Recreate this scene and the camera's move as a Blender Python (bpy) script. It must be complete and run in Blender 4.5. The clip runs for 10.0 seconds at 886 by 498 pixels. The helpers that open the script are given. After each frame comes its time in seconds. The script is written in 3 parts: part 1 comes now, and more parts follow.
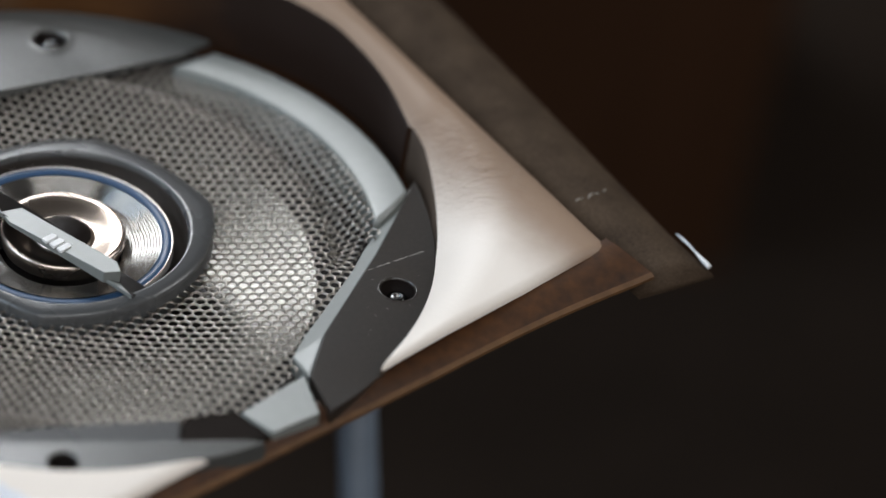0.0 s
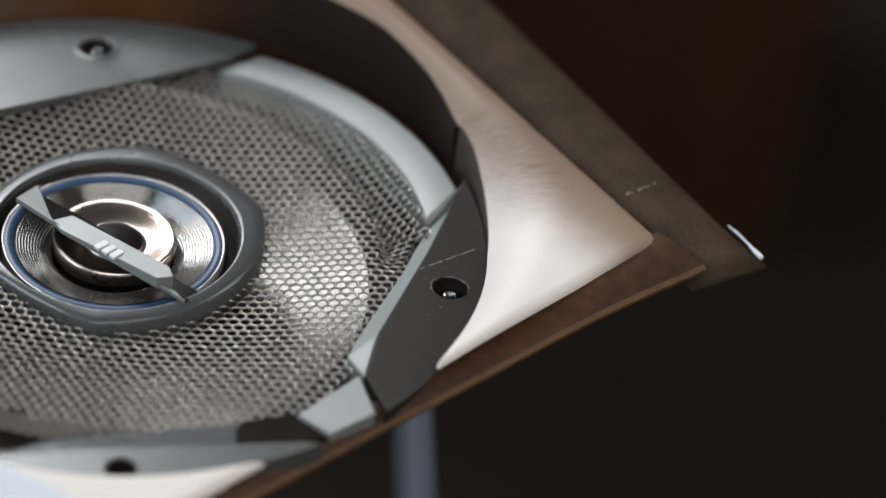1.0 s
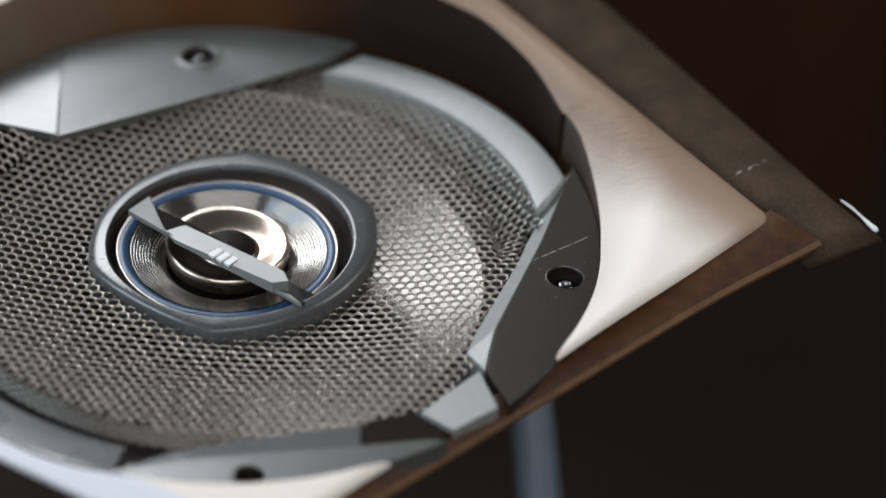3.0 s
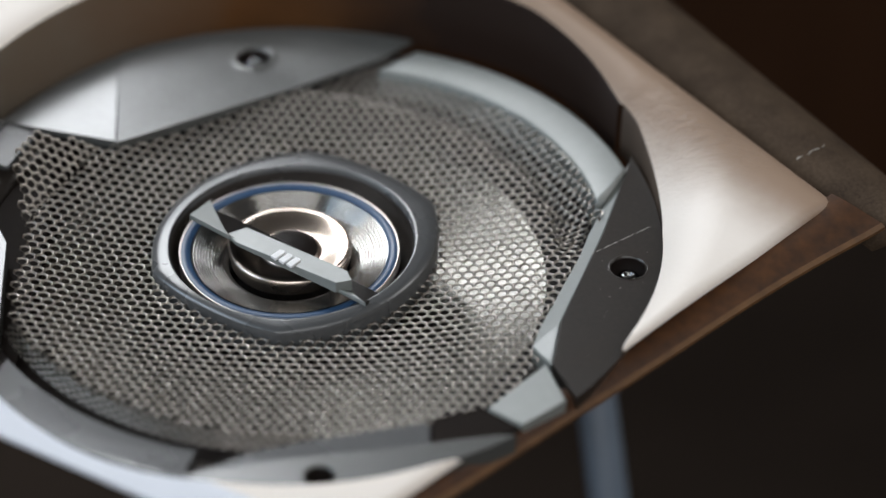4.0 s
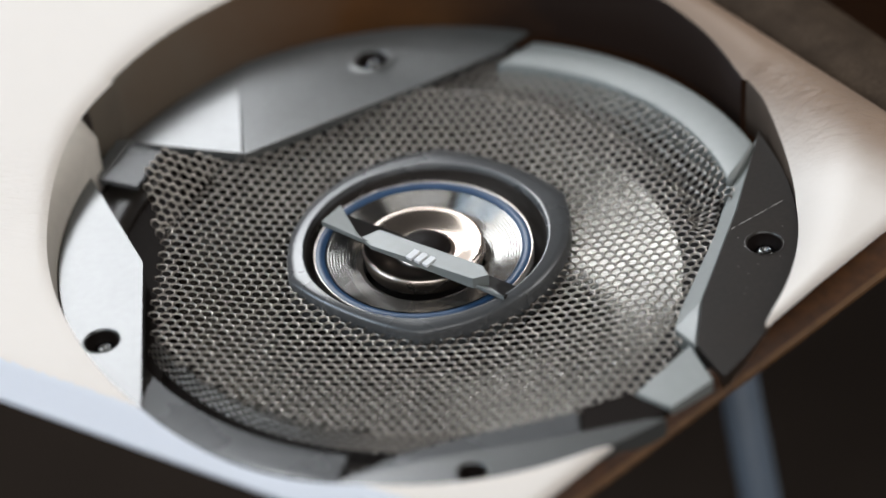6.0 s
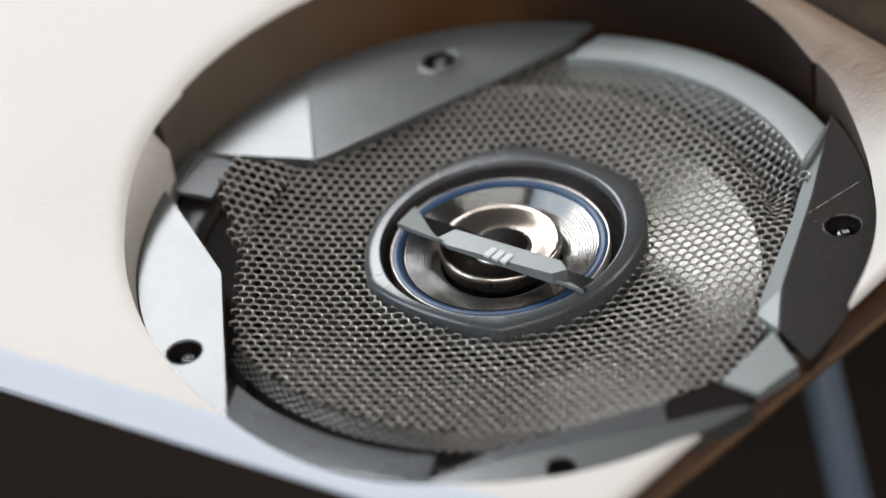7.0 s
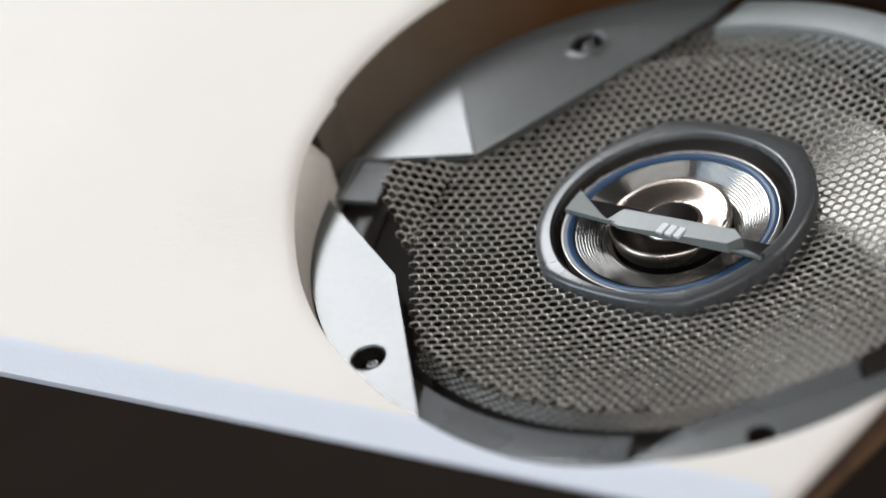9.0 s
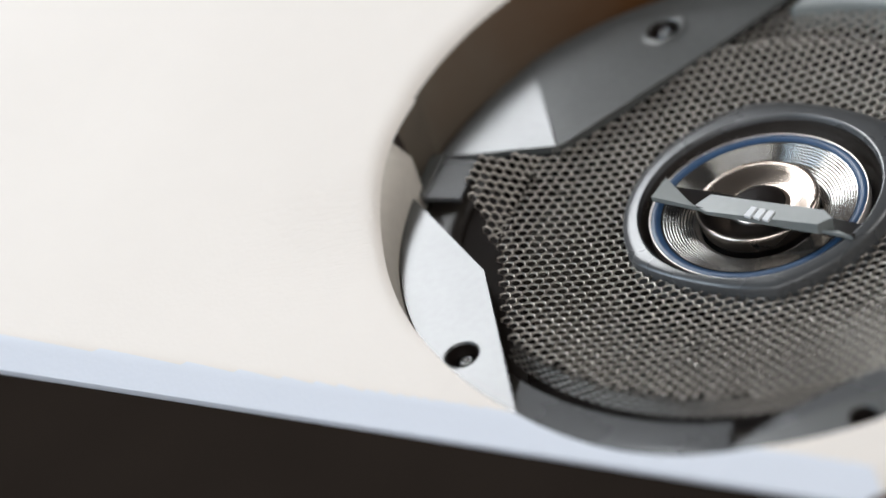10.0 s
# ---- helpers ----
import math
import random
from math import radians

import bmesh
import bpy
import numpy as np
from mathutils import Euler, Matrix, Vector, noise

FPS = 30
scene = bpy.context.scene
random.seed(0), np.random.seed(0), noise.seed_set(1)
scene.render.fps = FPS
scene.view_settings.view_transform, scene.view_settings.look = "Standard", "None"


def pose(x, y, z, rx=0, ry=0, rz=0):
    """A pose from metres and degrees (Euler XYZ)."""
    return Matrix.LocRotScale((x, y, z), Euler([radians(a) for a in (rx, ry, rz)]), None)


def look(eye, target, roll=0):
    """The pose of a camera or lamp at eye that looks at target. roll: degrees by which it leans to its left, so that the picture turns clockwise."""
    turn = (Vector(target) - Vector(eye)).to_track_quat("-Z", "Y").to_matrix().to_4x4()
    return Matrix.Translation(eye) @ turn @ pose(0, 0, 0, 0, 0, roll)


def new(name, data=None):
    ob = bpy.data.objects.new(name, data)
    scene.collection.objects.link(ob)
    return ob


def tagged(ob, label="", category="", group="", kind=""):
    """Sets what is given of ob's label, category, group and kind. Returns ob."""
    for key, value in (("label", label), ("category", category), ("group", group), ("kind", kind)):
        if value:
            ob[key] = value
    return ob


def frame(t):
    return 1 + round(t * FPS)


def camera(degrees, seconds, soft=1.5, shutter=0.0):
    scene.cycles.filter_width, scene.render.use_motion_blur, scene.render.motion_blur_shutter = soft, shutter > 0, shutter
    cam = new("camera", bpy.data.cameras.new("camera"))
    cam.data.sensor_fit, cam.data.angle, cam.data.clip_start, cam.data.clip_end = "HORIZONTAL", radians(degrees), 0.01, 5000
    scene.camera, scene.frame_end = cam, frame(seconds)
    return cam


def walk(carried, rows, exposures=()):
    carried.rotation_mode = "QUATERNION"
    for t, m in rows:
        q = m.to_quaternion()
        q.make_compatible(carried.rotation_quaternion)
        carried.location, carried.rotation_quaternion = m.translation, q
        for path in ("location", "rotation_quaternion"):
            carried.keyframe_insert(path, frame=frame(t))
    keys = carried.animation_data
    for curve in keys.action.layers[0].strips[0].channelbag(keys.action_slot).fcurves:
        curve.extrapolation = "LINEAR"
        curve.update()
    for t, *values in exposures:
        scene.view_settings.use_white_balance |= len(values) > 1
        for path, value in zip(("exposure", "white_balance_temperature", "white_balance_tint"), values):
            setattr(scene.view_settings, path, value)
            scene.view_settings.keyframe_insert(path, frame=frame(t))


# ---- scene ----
from mathutils import geometry

# ---- camera ----
cam = camera(20.0, 10.0)
cam.data.dof.use_dof = True
cam.data.dof.focus_distance = 0.560
cam.data.dof.aperture_fstop = 5.2
ROWS = [
    (0.0, 0.04337, -0.44756, 1.09797, 52.111, -8.667, 1.488),
    (0.5, 0.04255, -0.44754, 1.09718, 52.139, -7.786, 1.415),
    (1.0, 0.04175, -0.44731, 1.09691, 52.121, -6.953, 1.417),
    (1.5, 0.04095, -0.44694, 1.09701, 52.072, -6.058, 1.393),
    (2.0, 0.04011, -0.44650, 1.09734, 51.981, -5.096, 1.337),
    (2.5, 0.03923, -0.44603, 1.09780, 51.851, -4.174, 1.342),
    (4.0, 0.03604, -0.44491, 1.09908, 51.506, -1.031, 1.122),
    (4.5, 0.03474, -0.44471, 1.09927, 51.433, 0.062, 1.022),
    (5.0, 0.03330, -0.44462, 1.09930, 51.381, 1.167, 0.912),
    (5.5, 0.03170, -0.44462, 1.09915, 51.349, 2.349, 0.743),
    (7.0, 0.02582, -0.44500, 1.09786, 51.386, 6.464, -0.018),
    (7.5, 0.02348, -0.44515, 1.09730, 51.403, 7.878, -0.228),
    (8.0, 0.02093, -0.44521, 1.09679, 51.354, 9.508, -0.619),
    (8.5, 0.01816, -0.44514, 1.09644, 51.278, 11.112, -0.985),
    (9.0, 0.01518, -0.44485, 1.09636, 51.174, 12.725, -1.380),
    (9.5, 0.01199, -0.44427, 1.09668, 51.062, 14.112, -1.625),
    (10.0, 0.00857, -0.44329, 1.09755, 50.882, 15.518, -1.958),
]
walk(cam, [(t, pose(x, y, z, rx, ry, rz)) for t, x, y, z, rx, ry, rz in ROWS])

Z0 = 0.75      # height of the loudspeaker's mounting plane over the floor

# ---- light: windows in all four walls ----
world = bpy.data.worlds.new("world")
scene.world = world
world.use_nodes = True
wn = world.node_tree
sky = wn.nodes.new("ShaderNodeTexSky")
sky.sky_type = "NISHITA"
sky.sun_disc = False
sky.sun_elevation, sky.sun_rotation = radians(35), radians(250)
wn.links.new(sky.outputs["Color"], wn.nodes["Background"].inputs["Color"])
wn.nodes["Background"].inputs["Strength"].default_value = 0.12


def window_lamp(name, eye, target, width, height, power, colour):
    data = bpy.data.lights.new(name, "AREA")
    data.shape, data.size, data.size_y = "RECTANGLE", width, height
    data.energy, data.color = power, colour
    ob = new(name, data)
    ob.matrix_world = look(eye, target)
    return ob


window_lamp("window_light", (-1.0, 2.36, 2.7), (-0.1, 0.0, 0.75), 1.4, 1.6, 68.0, (0.95, 0.975, 1.0))
window_lamp("window_light", (-2.16, -0.5, 2.2), (0.0, 0.0, 0.75), 2.0, 1.3, 30.0, (0.62, 0.81, 1.0))
window_lamp("window_light", (2.16, 0.45, 2.2), (0.0, 0.0, 0.75), 1.0, 1.3, 14.0, (1.0, 0.985, 0.96))
window_lamp("window_light", (0.2, -1.77, 2.3), (0.0, 0.0, 0.75), 2.8, 1.4, 32.0, (1.0, 0.985, 0.96))


# ---- materials ----
def material(name, colour, rough=0.5, metal=0.0, grain=0.0, scale=400.0, bump=0.0, bump_scale=800.0, second=None, coat=0.0, stretch=(1, 1, 1), shine=0.5):
    """A surface with mottling at two scales, uneven gloss and fine relief. Scales are waves per metre."""
    m = bpy.data.materials.new(name)
    m.use_nodes = True
    t = m.node_tree
    b = t.nodes["Principled BSDF"]
    b.inputs["Metallic"].default_value = metal
    b.inputs["Coat Weight"].default_value = coat
    b.inputs["Specular IOR Level"].default_value = shine
    co = t.nodes.new("ShaderNodeTexCoord")
    mp = t.nodes.new("ShaderNodeMapping")
    mp.inputs["Scale"].default_value = stretch
    t.links.new(co.outputs["Object"], mp.inputs["Vector"])
    n1 = t.nodes.new("ShaderNodeTexNoise")
    n1.inputs["Scale"].default_value, n1.inputs["Detail"].default_value = scale, 6.0
    n2 = t.nodes.new("ShaderNodeTexNoise")
    n2.inputs["Scale"].default_value, n2.inputs["Detail"].default_value = scale * 0.07, 4.0
    for n in (n1, n2):
        t.links.new(mp.outputs["Vector"], n.inputs["Vector"])
    add = t.nodes.new("ShaderNodeMath")
    add.operation = "ADD"
    t.links.new(n1.outputs["Fac"], add.inputs[0])
    t.links.new(n2.outputs["Fac"], add.inputs[1])
    ramp = t.nodes.new("ShaderNodeMapRange")
    ramp.inputs["From Min"].default_value, ramp.inputs["From Max"].default_value = 0.6, 1.4
    t.links.new(add.outputs[0], ramp.inputs["Value"])
    mix = t.nodes.new("ShaderNodeMix")
    mix.data_type = "RGBA"
    other = second or tuple(c * (1 - grain) for c in colour)
    mix.inputs["A"].default_value = (*colour, 1)
    mix.inputs["B"].default_value = (*other, 1)
    t.links.new(ramp.outputs["Result"], mix.inputs["Factor"])
    t.links.new(mix.outputs["Result"], b.inputs["Base Color"])
    rr = t.nodes.new("ShaderNodeMapRange")
    rr.inputs["To Min"].default_value, rr.inputs["To Max"].default_value = max(rough - 0.06, 0.02), min(rough + 0.08, 1)
    t.links.new(n2.outputs["Fac"], rr.inputs["Value"])
    t.links.new(rr.outputs["Result"], b.inputs["Roughness"])
    if bump:
        n3 = t.nodes.new("ShaderNodeTexNoise")
        n3.inputs["Scale"].default_value, n3.inputs["Detail"].default_value = bump_scale, 5.0
        t.links.new(mp.outputs["Vector"], n3.inputs["Vector"])
        bp = t.nodes.new("ShaderNodeBump")
        bp.inputs["Strength"].default_value, bp.inputs["Distance"].default_value = bump, 0.06 / bump_scale
        t.links.new(n3.outputs["Fac"], bp.inputs["Height"])
        t.links.new(bp.outputs["Normal"], b.inputs["Normal"])
    return m


def leather(name, colour):
    """Cream leather: pebbled grain, and creases where it is pulled round the opening."""
    m = material(name, colour, 0.5, grain=0.025, scale=120)
    t = m.node_tree
    b = t.nodes["Principled BSDF"]
    co = t.nodes.new("ShaderNodeTexCoord")
    v = t.nodes.new("ShaderNodeTexVoronoi")
    v.inputs["Scale"].default_value = 900
    w = t.nodes.new("ShaderNodeTexNoise")
    w.inputs["Scale"].default_value, w.inputs["Detail"].default_value, w.inputs["Distortion"].default_value = 420, 4.0, 1.2
    drawn = t.nodes.new("ShaderNodeMapping")
    drawn.inputs["Rotation"].default_value = (0, 0, radians(25))
    drawn.inputs["Scale"].default_value = (0.45, 1.7, 1.0)
    t.links.new(co.outputs["Object"], drawn.inputs["Vector"])
    t.links.new(drawn.outputs["Vector"], w.inputs["Vector"])
    t.links.new(co.outputs["Object"], v.inputs["Vector"])
    # the creases gather at two places beside the opening and fade out round them
    fades = []
    for place, reach_out, most in (((0.096, 0.034, 0.012), 0.032, 1.0), ((-0.094, 0.012, 0.009), 0.034, 0.30)):
        far = t.nodes.new("ShaderNodeVectorMath")
        far.operation, far.inputs[1].default_value = "DISTANCE", place
        t.links.new(co.outputs["Object"], far.inputs[0])
        fade = t.nodes.new("ShaderNodeMapRange")
        fade.interpolation_type = "SMOOTHSTEP"
        fade.inputs["From Min"].default_value, fade.inputs["From Max"].default_value = 0.004, reach_out
        fade.inputs["To Min"].default_value, fade.inputs["To Max"].default_value = most, 0.02
        t.links.new(far.outputs["Value"], fade.inputs["Value"])
        fades.append(fade)
    fade = t.nodes.new("ShaderNodeMath")
    fade.operation = "MAXIMUM"
    for k in (0, 1):
        t.links.new(fades[k].outputs["Result"], fade.inputs[k])
    b1 = t.nodes.new("ShaderNodeBump")
    b1.inputs["Strength"].default_value, b1.inputs["Distance"].default_value = 0.12, 0.0002
    t.links.new(v.outputs["Distance"], b1.inputs["Height"])
    b2 = t.nodes.new("ShaderNodeBump")
    b2.inputs["Distance"].default_value = 0.0013
    t.links.new(fade.outputs[0], b2.inputs["Strength"])
    t.links.new(w.outputs["Fac"], b2.inputs["Height"])
    t.links.new(b1.outputs["Normal"], b2.inputs["Normal"])
    t.links.new(b2.outputs["Normal"], b.inputs["Normal"])
    # tan painted along the panel's far edge for its shade and warm bounce
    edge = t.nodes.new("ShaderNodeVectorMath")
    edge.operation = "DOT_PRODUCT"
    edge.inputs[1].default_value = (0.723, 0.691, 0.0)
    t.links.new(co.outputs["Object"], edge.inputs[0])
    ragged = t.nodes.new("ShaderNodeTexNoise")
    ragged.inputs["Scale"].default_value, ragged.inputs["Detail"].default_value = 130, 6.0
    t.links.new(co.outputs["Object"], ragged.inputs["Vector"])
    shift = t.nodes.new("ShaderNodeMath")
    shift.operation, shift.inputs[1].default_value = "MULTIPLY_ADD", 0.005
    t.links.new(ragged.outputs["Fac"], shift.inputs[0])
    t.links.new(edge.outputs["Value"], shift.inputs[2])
    # mask of that painted shade, stronger towards the far edge
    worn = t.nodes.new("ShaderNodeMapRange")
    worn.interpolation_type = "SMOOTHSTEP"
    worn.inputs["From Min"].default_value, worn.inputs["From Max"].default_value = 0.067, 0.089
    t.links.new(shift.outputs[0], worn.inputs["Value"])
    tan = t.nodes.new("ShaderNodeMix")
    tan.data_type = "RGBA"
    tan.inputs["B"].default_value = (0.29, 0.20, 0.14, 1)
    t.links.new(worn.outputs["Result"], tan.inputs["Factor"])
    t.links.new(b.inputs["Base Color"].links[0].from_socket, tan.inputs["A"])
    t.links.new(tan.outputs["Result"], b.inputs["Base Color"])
    return m


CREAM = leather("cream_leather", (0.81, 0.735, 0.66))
COOL_LIGHT = leather("cool_lit_leather", (0.74, 0.755, 0.80))
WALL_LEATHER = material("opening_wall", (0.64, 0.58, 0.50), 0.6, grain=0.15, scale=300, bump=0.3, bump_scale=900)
BROWN = material("worn_brown", (0.090, 0.036, 0.012), 0.5, scale=340, bump=0.6, bump_scale=900, second=(0.020, 0.010, 0.006), shine=0.3)
EDGE_LIGHT = material("edge_light_brown", (0.16, 0.08, 0.033), 0.5, scale=300, bump=0.4, bump_scale=900, second=(0.06, 0.03, 0.014), shine=0.3)
SUEDE = material("dark_suede", (0.078, 0.053, 0.034), 0.75, scale=1500, bump=1.0, bump_scale=3000, second=(0.022, 0.014, 0.009), shine=0.1)
LINING = material("brown_lining", (0.155, 0.126, 0.095), 0.55, grain=0.3, scale=120, bump=0.3, bump_scale=700, shine=0.3)


def shaded_lining():
    """Lining that goes from grey-brown through rust to almost black round the opening: glow and shade painted in."""
    m = material("shaded_lining", (0.2, 0.16, 0.118), 0.55, scale=300, bump=0.3, bump_scale=700, shine=0.3)
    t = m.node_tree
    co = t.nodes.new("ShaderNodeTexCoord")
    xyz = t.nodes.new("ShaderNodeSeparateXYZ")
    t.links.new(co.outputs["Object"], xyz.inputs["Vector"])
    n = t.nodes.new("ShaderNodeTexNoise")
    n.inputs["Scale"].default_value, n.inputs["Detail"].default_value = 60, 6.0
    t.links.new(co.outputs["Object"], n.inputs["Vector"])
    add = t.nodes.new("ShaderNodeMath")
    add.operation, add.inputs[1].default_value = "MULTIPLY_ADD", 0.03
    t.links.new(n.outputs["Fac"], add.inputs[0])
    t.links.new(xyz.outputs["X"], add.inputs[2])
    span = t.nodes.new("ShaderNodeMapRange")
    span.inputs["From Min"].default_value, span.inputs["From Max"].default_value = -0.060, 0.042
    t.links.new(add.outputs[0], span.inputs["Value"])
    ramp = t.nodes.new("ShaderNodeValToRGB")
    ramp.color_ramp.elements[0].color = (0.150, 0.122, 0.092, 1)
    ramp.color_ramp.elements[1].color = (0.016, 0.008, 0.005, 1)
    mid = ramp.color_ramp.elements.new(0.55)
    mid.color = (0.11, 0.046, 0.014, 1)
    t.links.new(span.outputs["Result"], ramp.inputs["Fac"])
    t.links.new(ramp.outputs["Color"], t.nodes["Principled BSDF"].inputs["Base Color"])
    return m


SHADED_LINING = shaded_lining()
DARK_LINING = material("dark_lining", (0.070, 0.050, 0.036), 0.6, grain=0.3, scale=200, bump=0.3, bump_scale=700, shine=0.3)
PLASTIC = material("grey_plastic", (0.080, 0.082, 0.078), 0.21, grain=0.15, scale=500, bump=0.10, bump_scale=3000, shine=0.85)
# paler copy of the grey plastic, with reflected light put into the colour
BAND = material("lit_grey_plastic", (0.21, 0.222, 0.210), 0.32, grain=0.12, scale=500, bump=0.08, bump_scale=3000, shine=0.7)
SCREW = material("dark_screw_steel", (0.20, 0.20, 0.20), 0.25, 1.0, grain=0.2, scale=900)
POD = material("dark_grey_plastic", (0.075, 0.077, 0.078), 0.27, grain=0.2, scale=500, bump=0.08, bump_scale=3000, shine=0.9)
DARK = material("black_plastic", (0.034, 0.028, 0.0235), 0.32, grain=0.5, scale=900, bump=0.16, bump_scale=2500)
MESH = material("grille_steel", (0.30, 0.275, 0.245), 0.30, 1.0, grain=0.08, scale=500)
SILVER = material("satin_aluminium", (0.68, 0.63, 0.58), 0.30, 1.0, grain=0.12, scale=600)
BOWL = material("bronze_silver", (0.70, 0.60, 0.52), 0.26, 1.0, grain=0.10, scale=600)
PAPER = material("pale_cone", (0.34, 0.33, 0.305), 0.24, 0.97, grain=0.12, scale=300, bump=0.1, bump_scale=900)
CONE = material("ribbed_cone", (0.44, 0.43, 0.41), 0.17, 0.95, grain=0.15, scale=400)
BLUE = material("blue_rubber", (0.035, 0.08, 0.16), 0.35, grain=0.2, scale=400)
# darker copy of the black plastic, for the bar's shaded sides
BLACK = material("shaded_bar_plastic", (0.014, 0.012, 0.011), 0.35, grain=0.3, scale=900, shine=0.3)
HOLE = material("deep_black", (0.010, 0.007, 0.006), 0.5, shine=0.12)
STEEL = material("blue_painted_steel", (0.13, 0.165, 0.21), 0.4, 0.0, grain=0.2, scale=120)
PLASTER = material("grey_plaster", (0.07, 0.06, 0.05), 0.9, grain=0.2, scale=8, bump=0.1, bump_scale=40, shine=0.08)
ROOM = material("dark_brown_wall", (0.064, 0.038, 0.023), 0.8, grain=0.3, scale=12, bump=0.1, bump_scale=60, shine=0.08)
FLOORM = material("dark_floor", (0.028, 0.020, 0.015), 0.9, grain=0.4, scale=15, bump=0.1, bump_scale=80, shine=0.08)
TIMBER = material("red_brown_timber", (0.052, 0.023, 0.011), 0.6, grain=0.4, scale=40, stretch=(1, 1, 0.1), shine=0.1)
SCUFF = material("pale_scuff", (0.42, 0.40, 0.36), 0.6, grain=0.3, scale=900)
POLISH = material("glossy_white", (0.80, 0.80, 0.80), 0.3, 0.0, grain=0.1, scale=600)
BROWN_BLACK = material("painted_brown_black", (0.012, 0.008, 0.006), 0.7, grain=0.3, scale=300, shine=0.1)


# ---- building helpers; plans are in millimetres round the loudspeaker's axis ----
MM = 0.001


def mesh_object(name, verts, faces, mat, parent=None, label="", smooth=False, bevel=0.0):
    me = bpy.data.meshes.new(name)
    me.from_pydata([(x * MM, y * MM, z * MM) for x, y, z in verts], [], faces)
    bm = bmesh.new()
    bm.from_mesh(me)
    bmesh.ops.recalc_face_normals(bm, faces=bm.faces)
    for fc in bm.faces:
        fc.smooth = smooth
    bm.to_mesh(me)
    bm.free()
    me.materials.append(mat)
    ob = new(name, me)
    if parent:
        ob.parent = parent
    else:
        ob.location.z = Z0
    if bevel:
        md = ob.modifiers.new("narrow_bevel", "BEVEL")
        md.width, md.segments, md.limit_method, md.angle_limit = bevel * MM, 2, "ANGLE", radians(28)
    if label:
        tagged(ob, label)
    return ob


def thing(name, label, category, at=(0, 0, 0)):
    ob = new(name)
    ob.empty_display_size = 0.02
    ob.location = (at[0] * MM, at[1] * MM, Z0 + at[2] * MM)
    return tagged(ob, label, category)


def polar(r, deg):
    return (r * math.cos(radians(deg)), r * math.sin(radians(deg)))


def arc(r, a, b, steps=24):
    return [polar(r, a + (b - a) * i / steps) for i in range(steps + 1)]


def circle(cx, cy, r, n=28):
    return [(cx + r * math.cos(2 * math.pi * i / n), cy + r * math.sin(2 * math.pi * i / n)) for i in range(n)]


def slab(name, outline, top, bottom, mat, parent=None, holes=(), label="", bevel=0.35):
    """A plate with any outline and through holes. top: a height, or a function of x and y."""
    level = top if callable(top) else (lambda x, y: top)
    low = bottom if callable(bottom) else (lambda x, y: bottom)
    loops = [list(outline)] + [list(h) for h in holes]
    flat = [p for l in loops for p in l]
    tris = geometry.tessellate_polygon([[Vector((x, y, 0)) for x, y in l] for l in loops])
    n = len(flat)
    verts = [(x, y, level(x, y)) for x, y in flat] + [(x, y, low(x, y)) for x, y in flat]
    faces = [tuple(t) for t in tris] + [tuple(i + n for i in reversed(t)) for t in tris]
    start = 0
    for l in loops:
        k = len(l)
        for i in range(k):
            a, b = start + i, start + (i + 1) % k
            faces.append((a, b, b + n, a + n))
        start += k
    return mesh_object(name, verts, faces, mat, parent, label, bevel=bevel)


def lathe(name, profile, mat, parent=None, label="", n=96, cx=0.0, cy=0.0, smooth=True):
    """A turned shape: profile is (r, z) pairs."""
    verts, faces = [], []
    k = len(profile)
    for i in range(n):
        a = 360 * i / n
        for r, z in profile:
            x, y = polar(r, a)
            verts.append((cx + x, cy + y, z))
    for i in range(n):
        j = (i + 1) % n
        for q in range(k - 1):
            faces.append((i * k + q, j * k + q, j * k + q + 1, i * k + q + 1))
    return mesh_object(name, verts, faces, mat, parent, label, smooth=smooth)


# ---- room ----
def box_object(name, x0, x1, y0, y1, z0, z1, mat, label, category="", kind="structure"):
    v = [(x, y, z - Z0 / MM) for x in (x0, x1) for y in (y0, y1) for z in (z0, z1)]
    f = [(0, 1, 3, 2), (4, 6, 7, 5), (0, 4, 5, 1), (2, 3, 7, 6), (0, 2, 6, 4), (1, 5, 7, 3)]
    ob = mesh_object(name, v, f, mat)
    return tagged(ob, label, category, kind=kind)


box_object("floor", -2400, 2400, -1900, 2600, -100, 0, FLOORM, "dark matt floor of the dim room", "floor")
box_object("ceiling", -2400, 2400, -1900, 2600, 3600, 3700, PLASTER, "grey plaster ceiling of the dim room", "ceiling")


def wall_with_windows(name, along, fixed, outer, a0, a1, openings):
    """A wall along x or y from a0 to a1, with openings (from, to, sill, head)."""
    lo, hi = min(fixed, outer), max(fixed, outer)
    v, f, at, pieces = [], [], a0, []
    for w0, w1, s0, s1 in openings:
        pieces += [(at, w0, 0, 3600), (w0, w1, 0, s0), (w0, w1, s1, 3600)]
        at = w1
    pieces.append((at, a1, 0, 3600))
    for p0, p1, h0, h1 in pieces:
        k = len(v)
        for p in (p0, p1):
            for q in (lo, hi):
                for z in (h0, h1):
                    v.append((p, q, z - Z0 / MM) if along == "x" else (q, p, z - Z0 / MM))
        f += [tuple(k + i for i in t) for t in ((0, 1, 3, 2), (4, 6, 7, 5), (0, 4, 5, 1), (2, 3, 7, 6), (0, 2, 6, 4), (1, 5, 7, 3))]
    return tagged(mesh_object(name, v, f, ROOM), "dark brown painted wall with window openings", "wall", kind="structure")


